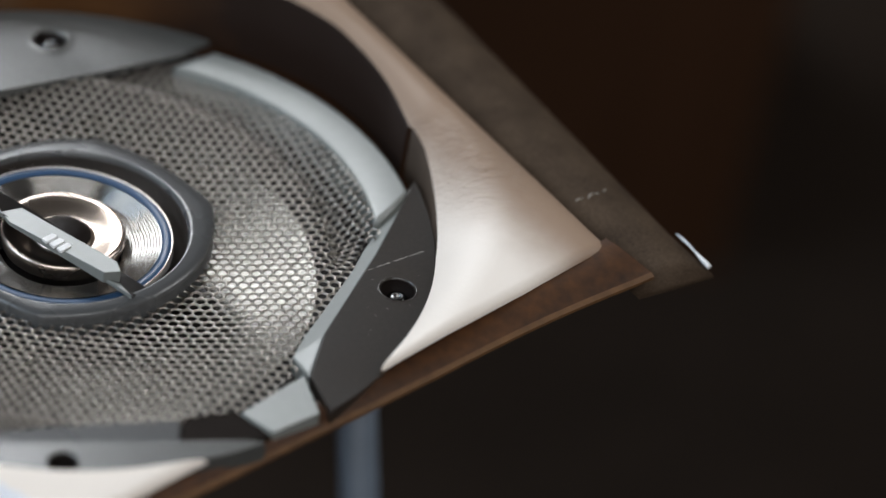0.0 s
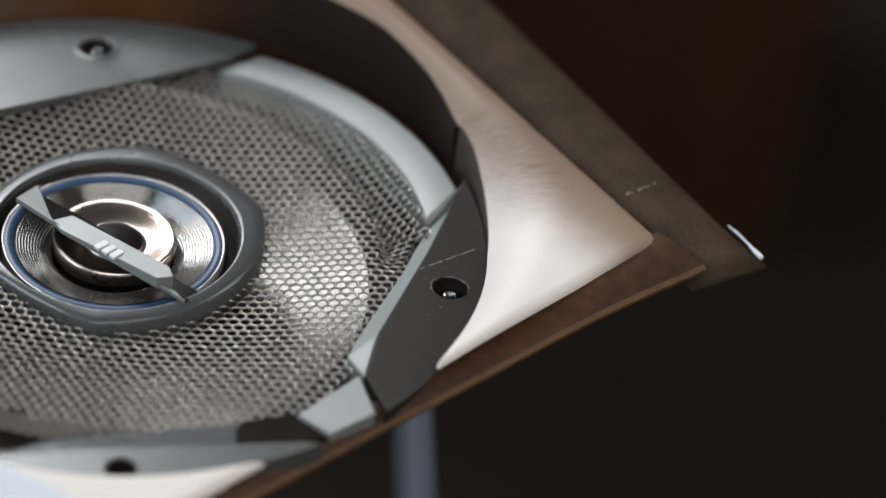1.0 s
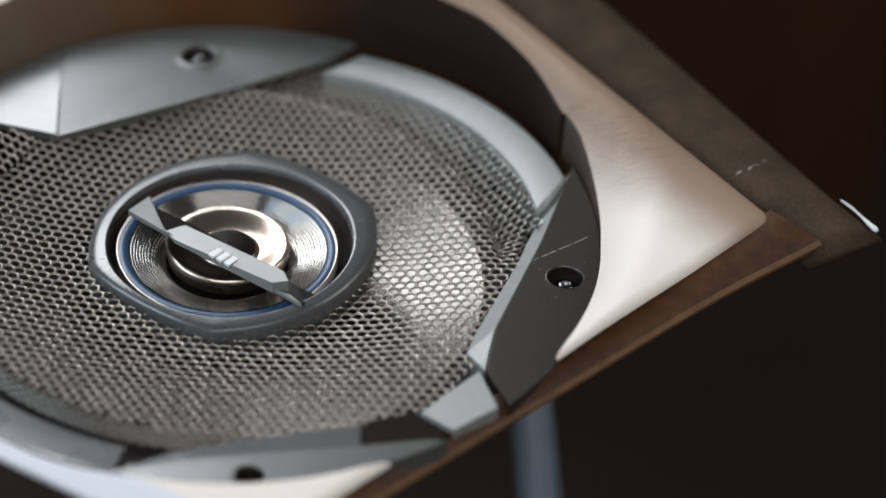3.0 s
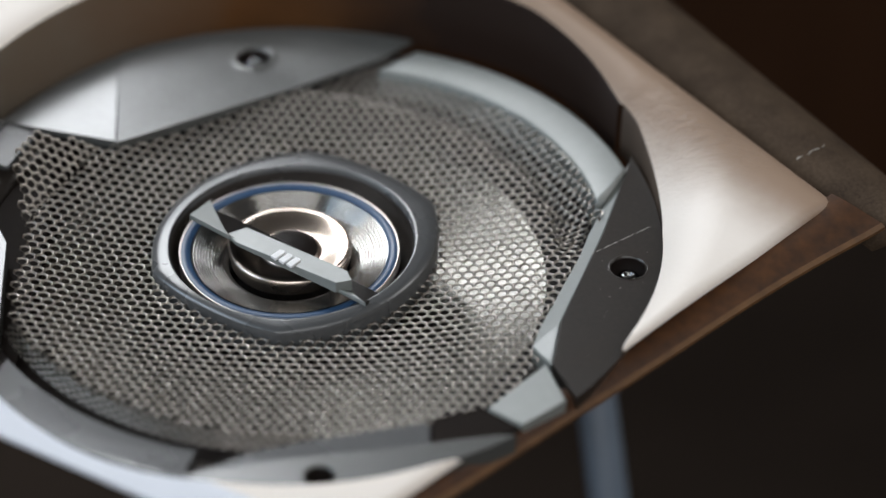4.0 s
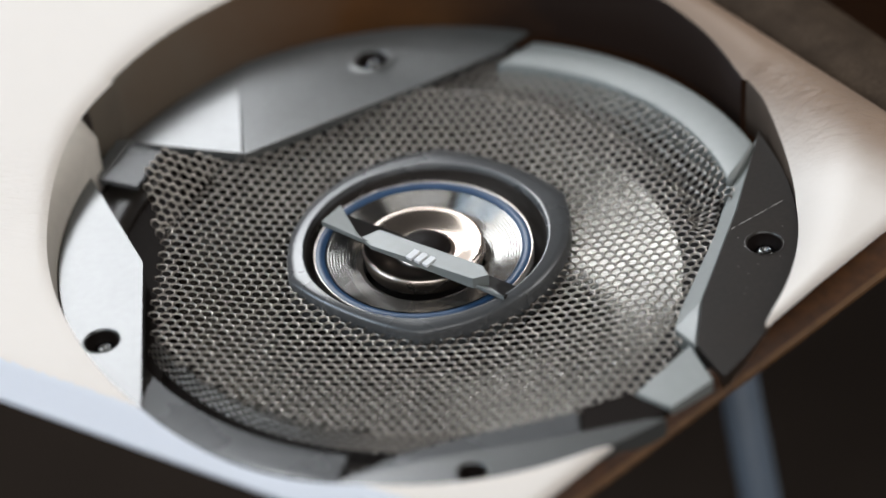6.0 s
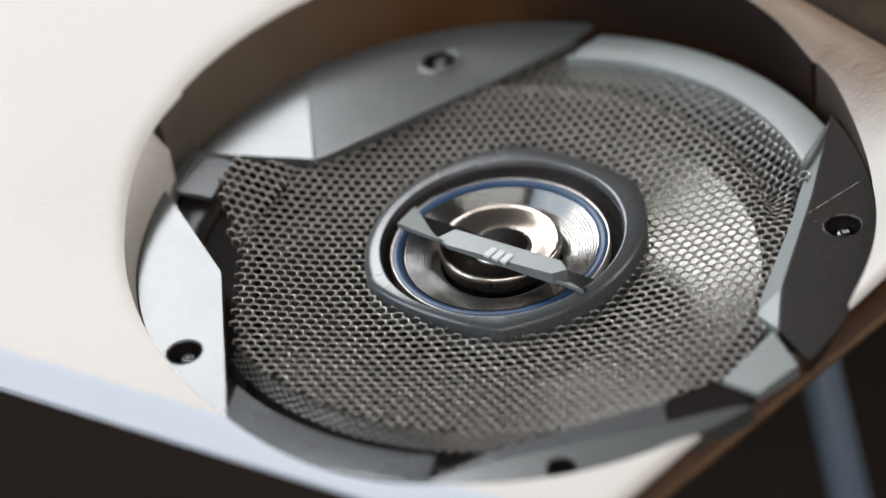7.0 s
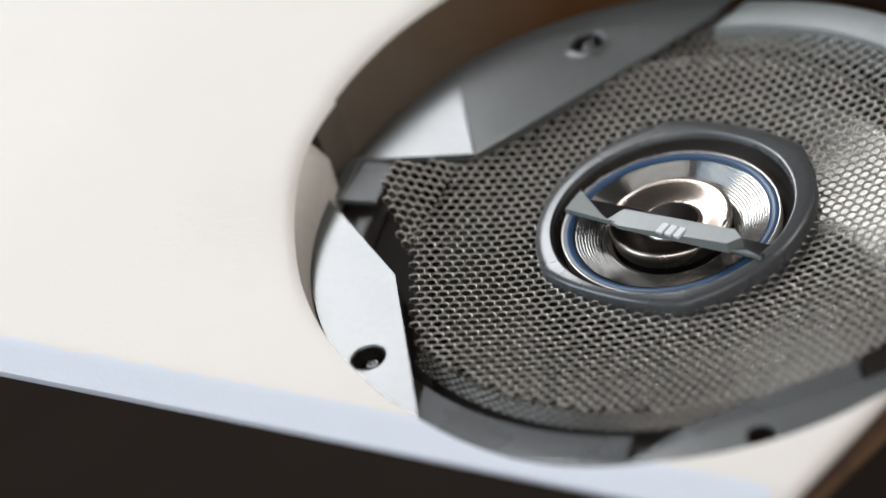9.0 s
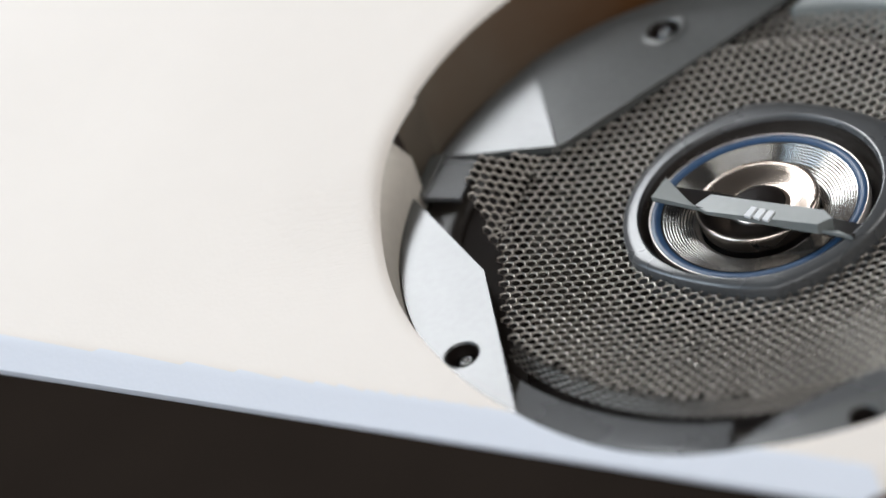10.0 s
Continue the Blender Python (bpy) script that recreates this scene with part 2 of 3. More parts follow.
wall_with_windows("wall_west", "y", -2200, -2400, -1900, 2600, [(-1500, 500, 1550, 2850)])
wall_with_windows("wall_south", "x", -1800, -1900, -2200, 2200, [(-1200, 1600, 1600, 3000)])
wall_with_windows("wall_east", "y", 2200, 2400, -1900, 2600, [(-50, 950, 1550, 2850)])
wall_with_windows("wall_north", "x", 2400, 2600, -2200, 2200, [(-1700, -300, 1900, 3500)])


# ---- the cream panel round the loudspeaker ----
def deck(x, y):
    """Height of the leather's face: the loudspeaker sits deeper at its far side."""
    return 8.0 + 0.09 * y


TIP, LOW, LEFT = (122.6, 6.5), (10.1, -101.4), (-420.0, 113.6)
BACK = [(-420.0, 430.0), (-275.0, 430.0)]
PANEL = [TIP, LOW, LEFT] + BACK[:1] + [(-235.0, 430.0)]


def reach(deg):
    """Distance from the axis to the panel's outline."""
    dx, dy = polar(1.0, deg)
    best = 1e9
    for i in range(len(PANEL)):
        (ax, ay), (bx, by) = PANEL[i], PANEL[(i + 1) % len(PANEL)]
        ex, ey = bx - ax, by - ay
        d = dx * ey - dy * ex
        if abs(d) < 1e-9:
            continue
        s = (ax * ey - ay * ex) / d
        u = (ax * dy - ay * dx) / d
        if s > 0 and -1e-6 <= u <= 1 + 1e-6:
            best = min(best, s)
    return best


RIGHT_CUT = ((-40, 83.2), (0, 82.9), (8, 83.7), (14, 84.5), (18.5, 85.2), (24.5, 86.4), (28.9, 86.3), (29.0, 85.5), (32, 85.9), (39.6, 87.8), (53, 90.6), (65, 90.4), (75, 89.9))


def opening(deg):
    """Radius of the cut-out in the leather: cut by hand, with a step where two cuts meet."""
    deg = (deg + 180) % 360 - 180
    if -40 <= deg <= 75:
        for (a0, r0), (a1, r1) in zip(RIGHT_CUT, RIGHT_CUT[1:]):
            if deg <= a1:
                return r0 + (r1 - r0) * (deg - a0) / (a1 - a0)
    s, k = math.sin(radians(deg)), math.cos(radians(deg))
    r = 83.3 + 7.0 * max(0.0, s) ** 1.2 - (1.6 if k < 0 else 0.5) * k * max(0.0, min(1.0, 1 + 2 * s))
    if 90 < deg < 147.6:
        r += 1.6
    elif deg >= 147.6:
        r += 1.4 * math.exp(-((deg - 158) / 13) ** 2)
    return r


def roll_over(inside, width, drop):
    """Drop of the leather towards a rounded edge, from the distance inside the outline."""
    if inside >= width:
        return 0.0
    return drop * (1 - math.sqrt(max(1 - ((width - inside) / width) ** 2, 0.0)))


def facet_drop(inside, width, drop):
    """Drop over a flat bevel with softened borders."""
    if inside >= width + 1.2:
        return 0.0
    u = (width - inside) / width
    soft = 1.2 / width
    if u < soft:
        return drop * (u + soft) ** 2 / (4 * soft)
    return drop * min(u, 1.0)


def leather_height(x, y, from_opening):
    """The leather's face: bevelled along the near edge, rolled over at the others, and drawn down at the opening, most on one side."""
    z = deck(x, y)
    for ax, ay, bx, by, wide, drop in ((*TIP, *LOW, 2.5, 2.0), (*LOW, *LEFT, 7.0, 3.0), (*PANEL[-1], *TIP, 11.0, 3.6)):
        ex, ey = bx - ax, by - ay
        inside = abs((x - ax) * ey - (y - ay) * ex) / math.hypot(ex, ey)
        z -= facet_drop(inside, wide, drop) if wide == 7.0 else roll_over(inside, wide, drop)
    pull = math.exp(-((math.degrees(math.atan2(y, x)) - 8) / 26) ** 2)
    lip = max(0.0, 1 - from_opening / (3.0 + 13.0 * pull))
    return z - (1.3 * min(1.0, max(0.1, 0.7 + y / 60)) + 6.0 * pull) * lip * lip


def cream_panel():
    n, k = 480, 44
    verts, faces, idx = [], [], {}
    for i in range(n):
        a = 360 * i / n
        ro, ri = reach(a), opening(a)
        for q in range(k + 1):
            if ro < ri + 0.4:
                u = 1.0
                r = ro
            else:
                u = q / k
                u = u * u * (3 - 2 * u)
                r = ri + (ro - ri) * u
            x, y = polar(r, a)
            z = leather_height(x, y, r - ri if ro >= ri + 0.4 else 9.0)
            idx[i, q] = len(verts)
            verts.append((x, y, z))
    for i in range(n):
        j = (i + 1) % n
        a = 360 * i / n
        if reach(a) < opening(a) + 0.4 and reach(360 * j / n) < opening(360 * j / n) + 0.4:
            continue
        for q in range(k):
            faces.append((idx[i, q], idx[j, q], idx[j, q + 1], idx[i, q + 1]))
    root = thing("speaker_panel", "cream leather covered panel with a round loudspeaker opening and brown edging", "panel")
    top = mesh_object("leather_cover", verts, faces, CREAM, root, "cream leather, creased round the opening, with cool light painted on its near edge", smooth=True)
    # cool light on the bevelled near edge is painted with a bluer white
    top.data.materials.append(COOL_LIGHT)
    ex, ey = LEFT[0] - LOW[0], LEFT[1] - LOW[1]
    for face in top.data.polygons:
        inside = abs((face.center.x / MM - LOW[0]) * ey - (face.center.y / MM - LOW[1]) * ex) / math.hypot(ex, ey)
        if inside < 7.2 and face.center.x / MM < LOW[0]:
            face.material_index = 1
    # leather tucked under along the near edge
    tuck_v, tuck_f = [], []
    for i in range(61):
        u = i / 60
        x, y = LOW[0] + (LEFT[0] - LOW[0]) * u, LOW[1] + (LEFT[1] - LOW[1]) * u
        z = deck(x, y) - 2.9
        nx, ny = -0.447, -0.894
        tuck_v += [(x, y, z), (x + nx * 0.2, y + ny * 0.2, z - 1.5), (x - nx * 3, y - ny * 3, z - 4.5), (x - nx * 5, y - ny * 5, z - 5.0)]
    for i in range(60):
        for q in range(3):
            tuck_f.append((i * 4 + q, i * 4 + q + 1, i * 4 + q + 5, i * 4 + q + 4))
    mesh_object("leather_tuck", tuck_v, tuck_f, COOL_LIGHT, root, smooth=True)
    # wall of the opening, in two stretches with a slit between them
    # the long far stretch carries its darkening in the lining's colour
    for name, a0, a1, mat, lab in (("opening_wall", -30, 28.7, DARK_LINING, "dark brown wall of the opening"), ("opening_wall", 29.3, 147.6, SHADED_LINING, "brown wall of the opening with glow and shade painted in"),
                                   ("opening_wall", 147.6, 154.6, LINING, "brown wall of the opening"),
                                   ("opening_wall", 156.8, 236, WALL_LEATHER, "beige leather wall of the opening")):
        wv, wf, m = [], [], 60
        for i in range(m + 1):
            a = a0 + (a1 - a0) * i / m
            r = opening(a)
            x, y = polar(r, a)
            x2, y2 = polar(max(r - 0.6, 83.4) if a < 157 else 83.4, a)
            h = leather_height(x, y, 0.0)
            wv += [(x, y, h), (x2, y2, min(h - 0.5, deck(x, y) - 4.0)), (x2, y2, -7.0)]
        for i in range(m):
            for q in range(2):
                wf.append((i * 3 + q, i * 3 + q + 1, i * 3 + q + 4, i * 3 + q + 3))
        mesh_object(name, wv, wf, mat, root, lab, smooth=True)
    # board under the leather
    slab("board", [(-95, -25), (-400, 108), (-400, 410), (-235, 410), (-95, 130)], -8, -16, DARK, root, bevel=0)
    return root


panel = cream_panel()


def brown_edging():
    """The worn brown border outside the leather's lower right edge, mitred at the corner."""
    root = thing("edge_trim", "worn rusty brown border strip beside the cream leather", "trim")
    v, f = [], []
    m = 60
    ex, ey = TIP[0] - LOW[0], TIP[1] - LOW[1]
    L = math.hypot(ex, ey)
    ex, ey = ex / L, ey / L
    nx, ny = ey, -ex
    for i in range(m + 1):
        u = -0.04 + 1.04 * i / m
        x, y = LOW[0] + ex * L * u, LOW[1] + ey * L * u
        a = math.degrees(math.atan2(y, x))
        near = math.exp(-((a + 45) / 33) ** 4)
        top = deck(x, y) - 1.4 - 3.4 * near
        w = 1.6 + 9.4 * max(u, 0) ** 2.3
        low = top - 2.2
        for d, z in ((-3, top - 0.3), (0.2, top), (w - 0.8, low + 0.3), (w, low - 0.4), (w - 0.1, low - 1.4), (w - 4, low - 2.2)):
            k = 1.0 + 2.0 * max(d, 0) / w if i == m else 0.0
            v.append((x + nx * d + ex * k, y + ny * d + ey * k, z))
    for i in range(m):
        for q in range(5):
            f.append((i * 6 + q, i * 6 + q + 1, i * 6 + q + 7, i * 6 + q + 6))
    mesh_object("border", v, f, BROWN, root, smooth=True)
    # highlight along the outer edge, put in as a paler brown strip
    lv, lf = [], []
    for i in range(m + 1):
        (x1, y1, z1), (x2, y2, z2) = v[i * 6 + 2], v[i * 6 + 3]
        lv += [(x1, y1, z1 + 0.06), (x2 + nx * 0.25, y2 + ny * 0.25, z2 + 0.1), (x2 + nx * 0.25, y2 + ny * 0.25, z2 - 0.7)]
    for i in range(m):
        for q in range(2):
            lf.append((i * 3 + q, i * 3 + q + 1, i * 3 + q + 4, i * 3 + q + 3))
    mesh_object("narrow_bevel", lv, lf, EDGE_LIGHT, root, "pale strip for the edge's highlight")
    return root


brown_edging()


def dark_moulding():
    """The dark rounded bar that runs along the panel's far edge and ends at the corner."""
    root = thing("edge_moulding", "dark brown suede moulding along the leather, with a glint put on its worn end", "moulding")
    ex, ey = PANEL[-1][0] - TIP[0], PANEL[-1][1] - TIP[1]
    L = math.hypot(ex, ey)
    ex, ey = ex / L, ey / L
    nx, ny = -ey * -1, ex * -1
    if nx < 0:
        nx, ny = -nx, -ny
    prof = [(d - 1.8, z) for d, z in [(2.6, -9.0), (2.8, -7.6), (4.0, -5.8), (6.5, -3.8), (10, -2.5), (14, -2.3), (17.5, -3.2), (20.5, -4.8), (21.4, -6.4), (17, -7.2)]]
    v, f = [], []
    m, k = 80, len(prof)
    for i in range(m + 1):
        for d, dz in prof:
            s0 = -10.6 - 0.25 * d          # the end is cut on the slant
            s = s0 + (300 - s0) * (i / m)
            wide = 1 + max(s, 0) / 300
            v.append((TIP[0] + ex * s + nx * d * wide, TIP[1] + ey * s + ny * d * wide, deck(TIP[0] + ex * s, TIP[1] + ey * s) + dz))
    for i in range(m):
        for q in range(k - 1):
            f.append((i * k + q, i * k + q + 1, (i + 1) * k + q + 1, (i + 1) * k + q))
    f.append(tuple(range(k)))
    mesh_object("bar", v, f, SUEDE, root, smooth=True, bevel=0)
    # white bead painted in for the worn corner's glint, and a scratch across the bar

    def on_bar(s, d, up):
        return (TIP[0] + ex * s + nx * d, TIP[1] + ey * s + ny * d, deck(TIP[0] + ex * s, TIP[1] + ey * s) - 2.2 - 0.018 * max(d - 10, 0) ** 2 + up)

    bead, rim, around = [], [], 8
    for i in range(17):
        u = i / 16
        s, d = -1.8 - 12.6 * u, 19.2 - 3.0 * max(u - 0.6, 0) + 0.3 * math.sin(7 * u)
        x, y, z = on_bar(s, d, 0.0)
        w = 0.10 + 0.46 * u ** 0.8 + 0.10 * math.sin(9 * u)
        for q in range(around):
            g = 2 * math.pi * q / around
            bead.append((x + nx * w * math.cos(g), y + ny * w * math.cos(g), z + w * math.sin(g)))
    for i in range(16):
        for q in range(around):
            rim.append((i * around + q, i * around + (q + 1) % around, (i + 1) * around + (q + 1) % around, (i + 1) * around + q))
    rim += [tuple(range(around)), tuple(range(16 * around, 17 * around))]
    mesh_object("corner_glint", bead, rim, POLISH, root, "glint on the worn corner made as a white bead", smooth=True)
    line, quads = [], []
    for i in range(9):
        x, y, z = on_bar(16.5 + 0.3 * math.sin(i * 1.7), 3.0 + 1.2 * i, 0.12)
        w = 0.10 + 0.08 * math.sin(i * 2.3)
        line += [(x + ex * w, y + ey * w, z), (x - ex * w, y - ey * w, z)]
    for i in range(8):
        if i % 4 != 2:
            quads.append((2 * i, 2 * i + 1, 2 * i + 3, 2 * i + 2))
    mesh_object("scratch", line, quads, SCUFF, root, "pale scratch")
    return root


dark_moulding()


# ---- the loudspeaker ----
speaker = thing("car_loudspeaker", "round grey coaxial car loudspeaker with a pierced steel grille", "loudspeaker")

lathe("flange", [(71, -7.4), (71, -6.2), (74, -5.5), (81.0, -5.5), (81.4, -5.9), (81.4, -6.9), (71, -7.4)], DARK, speaker, "black plastic mounting ring", n=160)
lathe("basket", [(73, -7.2), (70, -11), (60, -16.0), (44, -22.5), (24, -29), (5, -30)], HOLE, speaker, "black steel basket", n=64)
lathe("cone_surround", [(72, -6.8), (69, -10.6), (65, -11.0), (61, -13.0), (57.2, -13.8)], HOLE, speaker, "black rubber surround of the cone", n=128)
lathe("cone", [(57.5, -13.5), (54, -15.0), (50, -16.7), (46, -18.3), (42, -19.9), (36, -22.2), (30, -24.5), (24, -26.8)], PAPER, speaker, "light grey cone behind the grille", n=128)


def plane(z0, sx, sy, cx, cy):
    return lambda x, y: z0 + sx * (x - cx) + sy * (y - cy)


BASE = -6.0
right = [(77.4, 31.4)] + arc(83, 21, -41, 28) + [(57.6, -44.2), (59.8, -29.6), (69.9, 1.7)]
# same plastic as the other plates; its missing reflection is painted black
slab("mounting_plate", right, plane(0, -0.02, 0, 74, -10), BASE, DARK, speaker, [circle(74.9, -10.8, 4.1)], "scratched plastic plate with a screw hole, shade put into its black")
left = arc(83, 162.5, 225, 28) + [(-63.5, -7.8)]
slab("mounting_plate", left, plane(0, 0.02, 0.0, -71, -30), BASE, PLASTIC, speaker, [circle(-69.7, -34.4, 3.9)], "glossy grey plastic plate with a screw hole")


def top_level(x, y):
    return -0.05 * (83 - math.hypot(x, y))


top_l = arc(83, 157.6, 125, 14) + [(-44.4, 33.6), (-63.5, 38.4), (-74.6, 42.0)]
slab("mounting_plate", top_l, lambda x, y: top_level(x, y) + 0.06 * (x + 44), lambda x, y: top_level(x, y) - 2.6, PLASTIC, speaker)
top_r = [(-44, 33)] + arc(83, 125, 73, 24) + [(17.5, 72), (-1, 60), (-28, 43)]
slab("mounting_plate", top_r, lambda x, y: top_level(x, y) - 0.02 * (x + 44), lambda x, y: top_level(x, y) - 2.6, PLASTIC, speaker, [circle(-14.6, 69.9, 4.1)], "grey plastic plate with a screw hole")


def rim_band():
    """The band round the far side, painted pale for its sheen, tilted inwards and cut off on the slant at both ends."""
    verts, faces = [], []
    across = (0.0, 0.0, 0.04, 0.10, 0.5, 0.90, 0.96, 1.0, 1.0)
    sink = (9.0, 0.35, 0.06, 0.0, 0.0, 0.0, 0.06, 0.35, 9.0)
    n, k = 60, len(across)
    for i in range(n + 1):
        for u, s in zip(across, sink):
            first, last = 76.4 - 5.5 * u, 11.0 + 7.4 * u
            r = 70.0 + 9.7 * u
            x, y = polar(r, first + (last - first) * i / n)
            verts.append((x, y, -1.0 + 0.05 * (x - 50) + 0.08 * (r - 75) - s))
    for i in range(n):
        for q in range(k - 1):
            faces.append((i * k + q, i * k + q + 1, (i + 1) * k + q + 1, (i + 1) * k + q))
    faces += [tuple(range(k)), tuple(n * k + q for q in range(k))]
    return mesh_object("rim_band", verts, faces, BAND, speaker, "smooth grey band with its sheen painted in", smooth=True)


rim_band()
ring_low = arc(82.8, 223.5, 258, 24) + arc(73.0, 258, 217.5, 24)
slab("rim_band", ring_low, lambda x, y: -0.4 - 0.16 * (83 - math.hypot(x, y)), BASE, POD, speaker, label="dark slate-grey band")
low_plate = [(-17.3, -80.8), (1.6, -75.6), (32.2, -69.3), (46, -66.3)] + arc(83, -53, -101, 24)
slab("mounting_plate", low_plate, 0, BASE, PLASTIC, speaker, [circle(10.4, -79.9, 3.2)], "grey plastic plate with a screw hole")
low_slope = [(-17.2, -80.4), (-5.0, -72.4), (8.0, -67.0), (32.0, -60.2), (32.4, -68.6), (1.6, -75.0)]
slab("sloping_face", low_slope, lambda x, y: -0.5 - 0.22 * max(0.0, y + 75.2 - 0.2 * (x - 1.6)), BASE, POD, speaker, label="slate-grey sloping face")
# the trim's dark brown reflection, painted as a face of its own
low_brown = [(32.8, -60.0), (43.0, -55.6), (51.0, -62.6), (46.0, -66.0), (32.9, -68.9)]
slab("sloping_face", low_brown, plane(-1.6, 0.02, -0.10, 40, -62), BASE, BROWN_BLACK, speaker, label="sloping face with a brown-black reflection painted in")
tab = [(44, -57), (56.3, -43.4), (60.4, -55.4), (51.2, -62.6)]
# tab and right bevel also take the copy with painted sheen
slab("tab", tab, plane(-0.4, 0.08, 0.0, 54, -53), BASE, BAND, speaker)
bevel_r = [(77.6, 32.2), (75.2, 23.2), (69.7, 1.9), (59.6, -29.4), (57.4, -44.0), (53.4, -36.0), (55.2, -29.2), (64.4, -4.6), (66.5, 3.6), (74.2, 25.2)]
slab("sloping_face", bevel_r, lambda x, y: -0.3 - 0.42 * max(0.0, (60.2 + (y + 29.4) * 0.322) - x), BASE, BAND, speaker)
facet_rim = [(-79.4, 31.5), (-74.7, 41.9), (-71.0, 40.8), (-77.3, 26.6)]
slab("sloping_face", facet_rim, plane(-1.6, 0.12, 0.04, -75, 35), -4.5, PLASTIC, speaker, label="pale grey sloping face")
facet = [(-70.9, 40.7), (-63.5, 38.3), (-68.6, 24.2), (-77.2, 26.5)]
slope = plane(-2.0, -0.10, 0.05, -70.9, 40.7)
slab("sloping_face", facet, slope, lambda x, y: slope(x, y) - 1.2, POD, speaker, label="blue-grey sloping face")
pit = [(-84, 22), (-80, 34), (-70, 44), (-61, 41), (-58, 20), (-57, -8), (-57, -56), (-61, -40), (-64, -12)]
# added slab: covers what lies below and paints the recess dark
slab("recess_floor", pit, plane(-7.0, 0, 0, 0, 0), -9.8, BROWN_BLACK, speaker, label="added brown-black slab for the dark of the recess", bevel=0)
HOLES = ((74.9, -10.8, 4.0, DARK), (-69.7, -34.4, 3.8, PLASTIC), (-14.6, 69.9, 4.0, PLASTIC), (10.4, -79.9, 3.1, PLASTIC))
for hx, hy, hr, around in HOLES:
    zt = top_level(hx, hy) - 0.6 if hy > 50 else 0.0
    wide = 1.9 if hy > 50 else 0.5
    lathe("hole_rim", [(hr + wide, zt + 0.02), (hr + 0.7 * wide, zt + 0.14), (hr + 0.15, zt + 0.10), (hr - 0.1, zt - 0.5)], around, speaker, "chamfered rim of a screw hole", n=40, cx=hx, cy=hy)
    lathe("screw_hole", [(hr - 0.05, zt - 0.3), (hr * 0.86, zt - 5.0), (0.05, zt - 5.4)], HOLE, speaker, "black screw hole", n=32, cx=hx, cy=hy)


def scratch(points, z):
    """A broken pale scratch across a plate."""
    v, f = [], []
    for k, (x, y) in enumerate(points):
        w = 0.10 + 0.10 * abs(math.sin(k * 2.1))
        v += [(x + 0.3 * w, y + w, z), (x - 0.3 * w, y - w, z)]
    for k in range(len(points) - 1):
        if k % 5 != 3:
            f.append((2 * k, 2 * k + 1, 2 * k + 3, 2 * k + 2))
    return mesh_object("scratch", v, f, SCUFF, speaker, "pale scratch")


scratch([(66.8 + 0.75 * k, -6.4 + 0.58 * k + 0.15 * math.sin(3 * k)) for k in range(20)], 0.12)
for k in range(14):
    random.seed(40 + k)
    a, r = radians(random.uniform(-34, 15)), random.uniform(68, 81)
    x, y = r * math.cos(a), r * math.sin(a)
    s = random.uniform(0.08, 0.2)
    mesh_object("dust_speck", [(x - s, y, 0.12), (x, y - s, 0.12), (x + s, y, 0.12), (x, y + s, 0.12), (x, y, 0.25)], [(0, 1, 4), (1, 2, 4), (2, 3, 4), (3, 0, 4)], SCUFF, speaker)
for hx, hy, hr, around in HOLES[:3]:
    lathe("screw", [(2.7, -4.8), (2.6, -3.6), (2.1, -2.7), (1.2, -2.3), (0.8, -2.3), (0.7, -3.2), (0.05, -3.3)], SCREW, speaker, "dark steel screw deep in its hole", n=24, cx=hx + 0.3, cy=hy + 0.7)


# ---- pierced grille: a shallow dish; a skirt on the near side, a dip and a rising wall on the far side ----
RINGS = [0, 33, 42, 50, 55, 57, 59, 61, 62.5, 64, 66.5, 68.2, 69.4, 70.2, 70.8, 71.1, 71.3, 84]
NEAR = [-7.2, -6.9, -5.9, -4.4, -3.4, -3.0, -2.6, -2.3, -2.0, -1.75, -1.35, -1.2, -1.2, -1.2, -1.2, -1.2, -1.2, -1.2]
SIDE = [-7.8, -7.4, -6.1, -4.3, -3.3, -3.0, -2.8, -2.6] + [-2.5] * 10 + [-2.5] * 9
TOP = [-7.8, -7.3, -6.2, -4.5, -3.0, -2.5] + [-2.2] * 12
FAR = [-8.8, -8.4, -6.9, -5.1, -4.1, -3.7, -3.7, -7.6]


def far_heights(deg):
    """The far side: a dish, a crease, and a wall that rises to the rim band."""
    edge = -1.5 + 0.09 * (70.5 * math.cos(radians(deg)) - 60)
    hs = list(FAR)
    for r in RINGS[len(FAR):]:
        u = min(1.0, (r - 61) / 9.0)
        hs.append(FAR[-1] + (max(edge, -5.0) - FAR[-1]) * u)
    return hs


def blend(p, q, u):
    u = min(1.0, max(0.0, u))
    u = u * u * (3 - 2 * u)
    return [m + (n - m) * u for m, n in zip(p, q)]


def ring_table(deg):
    deg = deg - 360 if deg > 240 else deg
    if deg < -15:
        hs = blend(NEAR, SIDE, (deg + 115) / 75)
    elif deg < 60:
        hs = blend(SIDE, far_heights(deg), (deg + 6) / 18)
    elif deg < 150:
        hs = blend(far_heights(min(deg, 74)), TOP, (deg - 74) / 32)
    else:
        hs = blend(TOP, NEAR, (deg - 152) / 40)
    along = [0.0]
    for k in range(len(RINGS) - 1):
        along.append(along[-1] + math.hypot(RINGS[k + 1] - RINGS[k], hs[k + 1] - hs[k]))
    return hs, along


TABLES = [ring_table(-90 + k * 0.5) for k in range(721)]


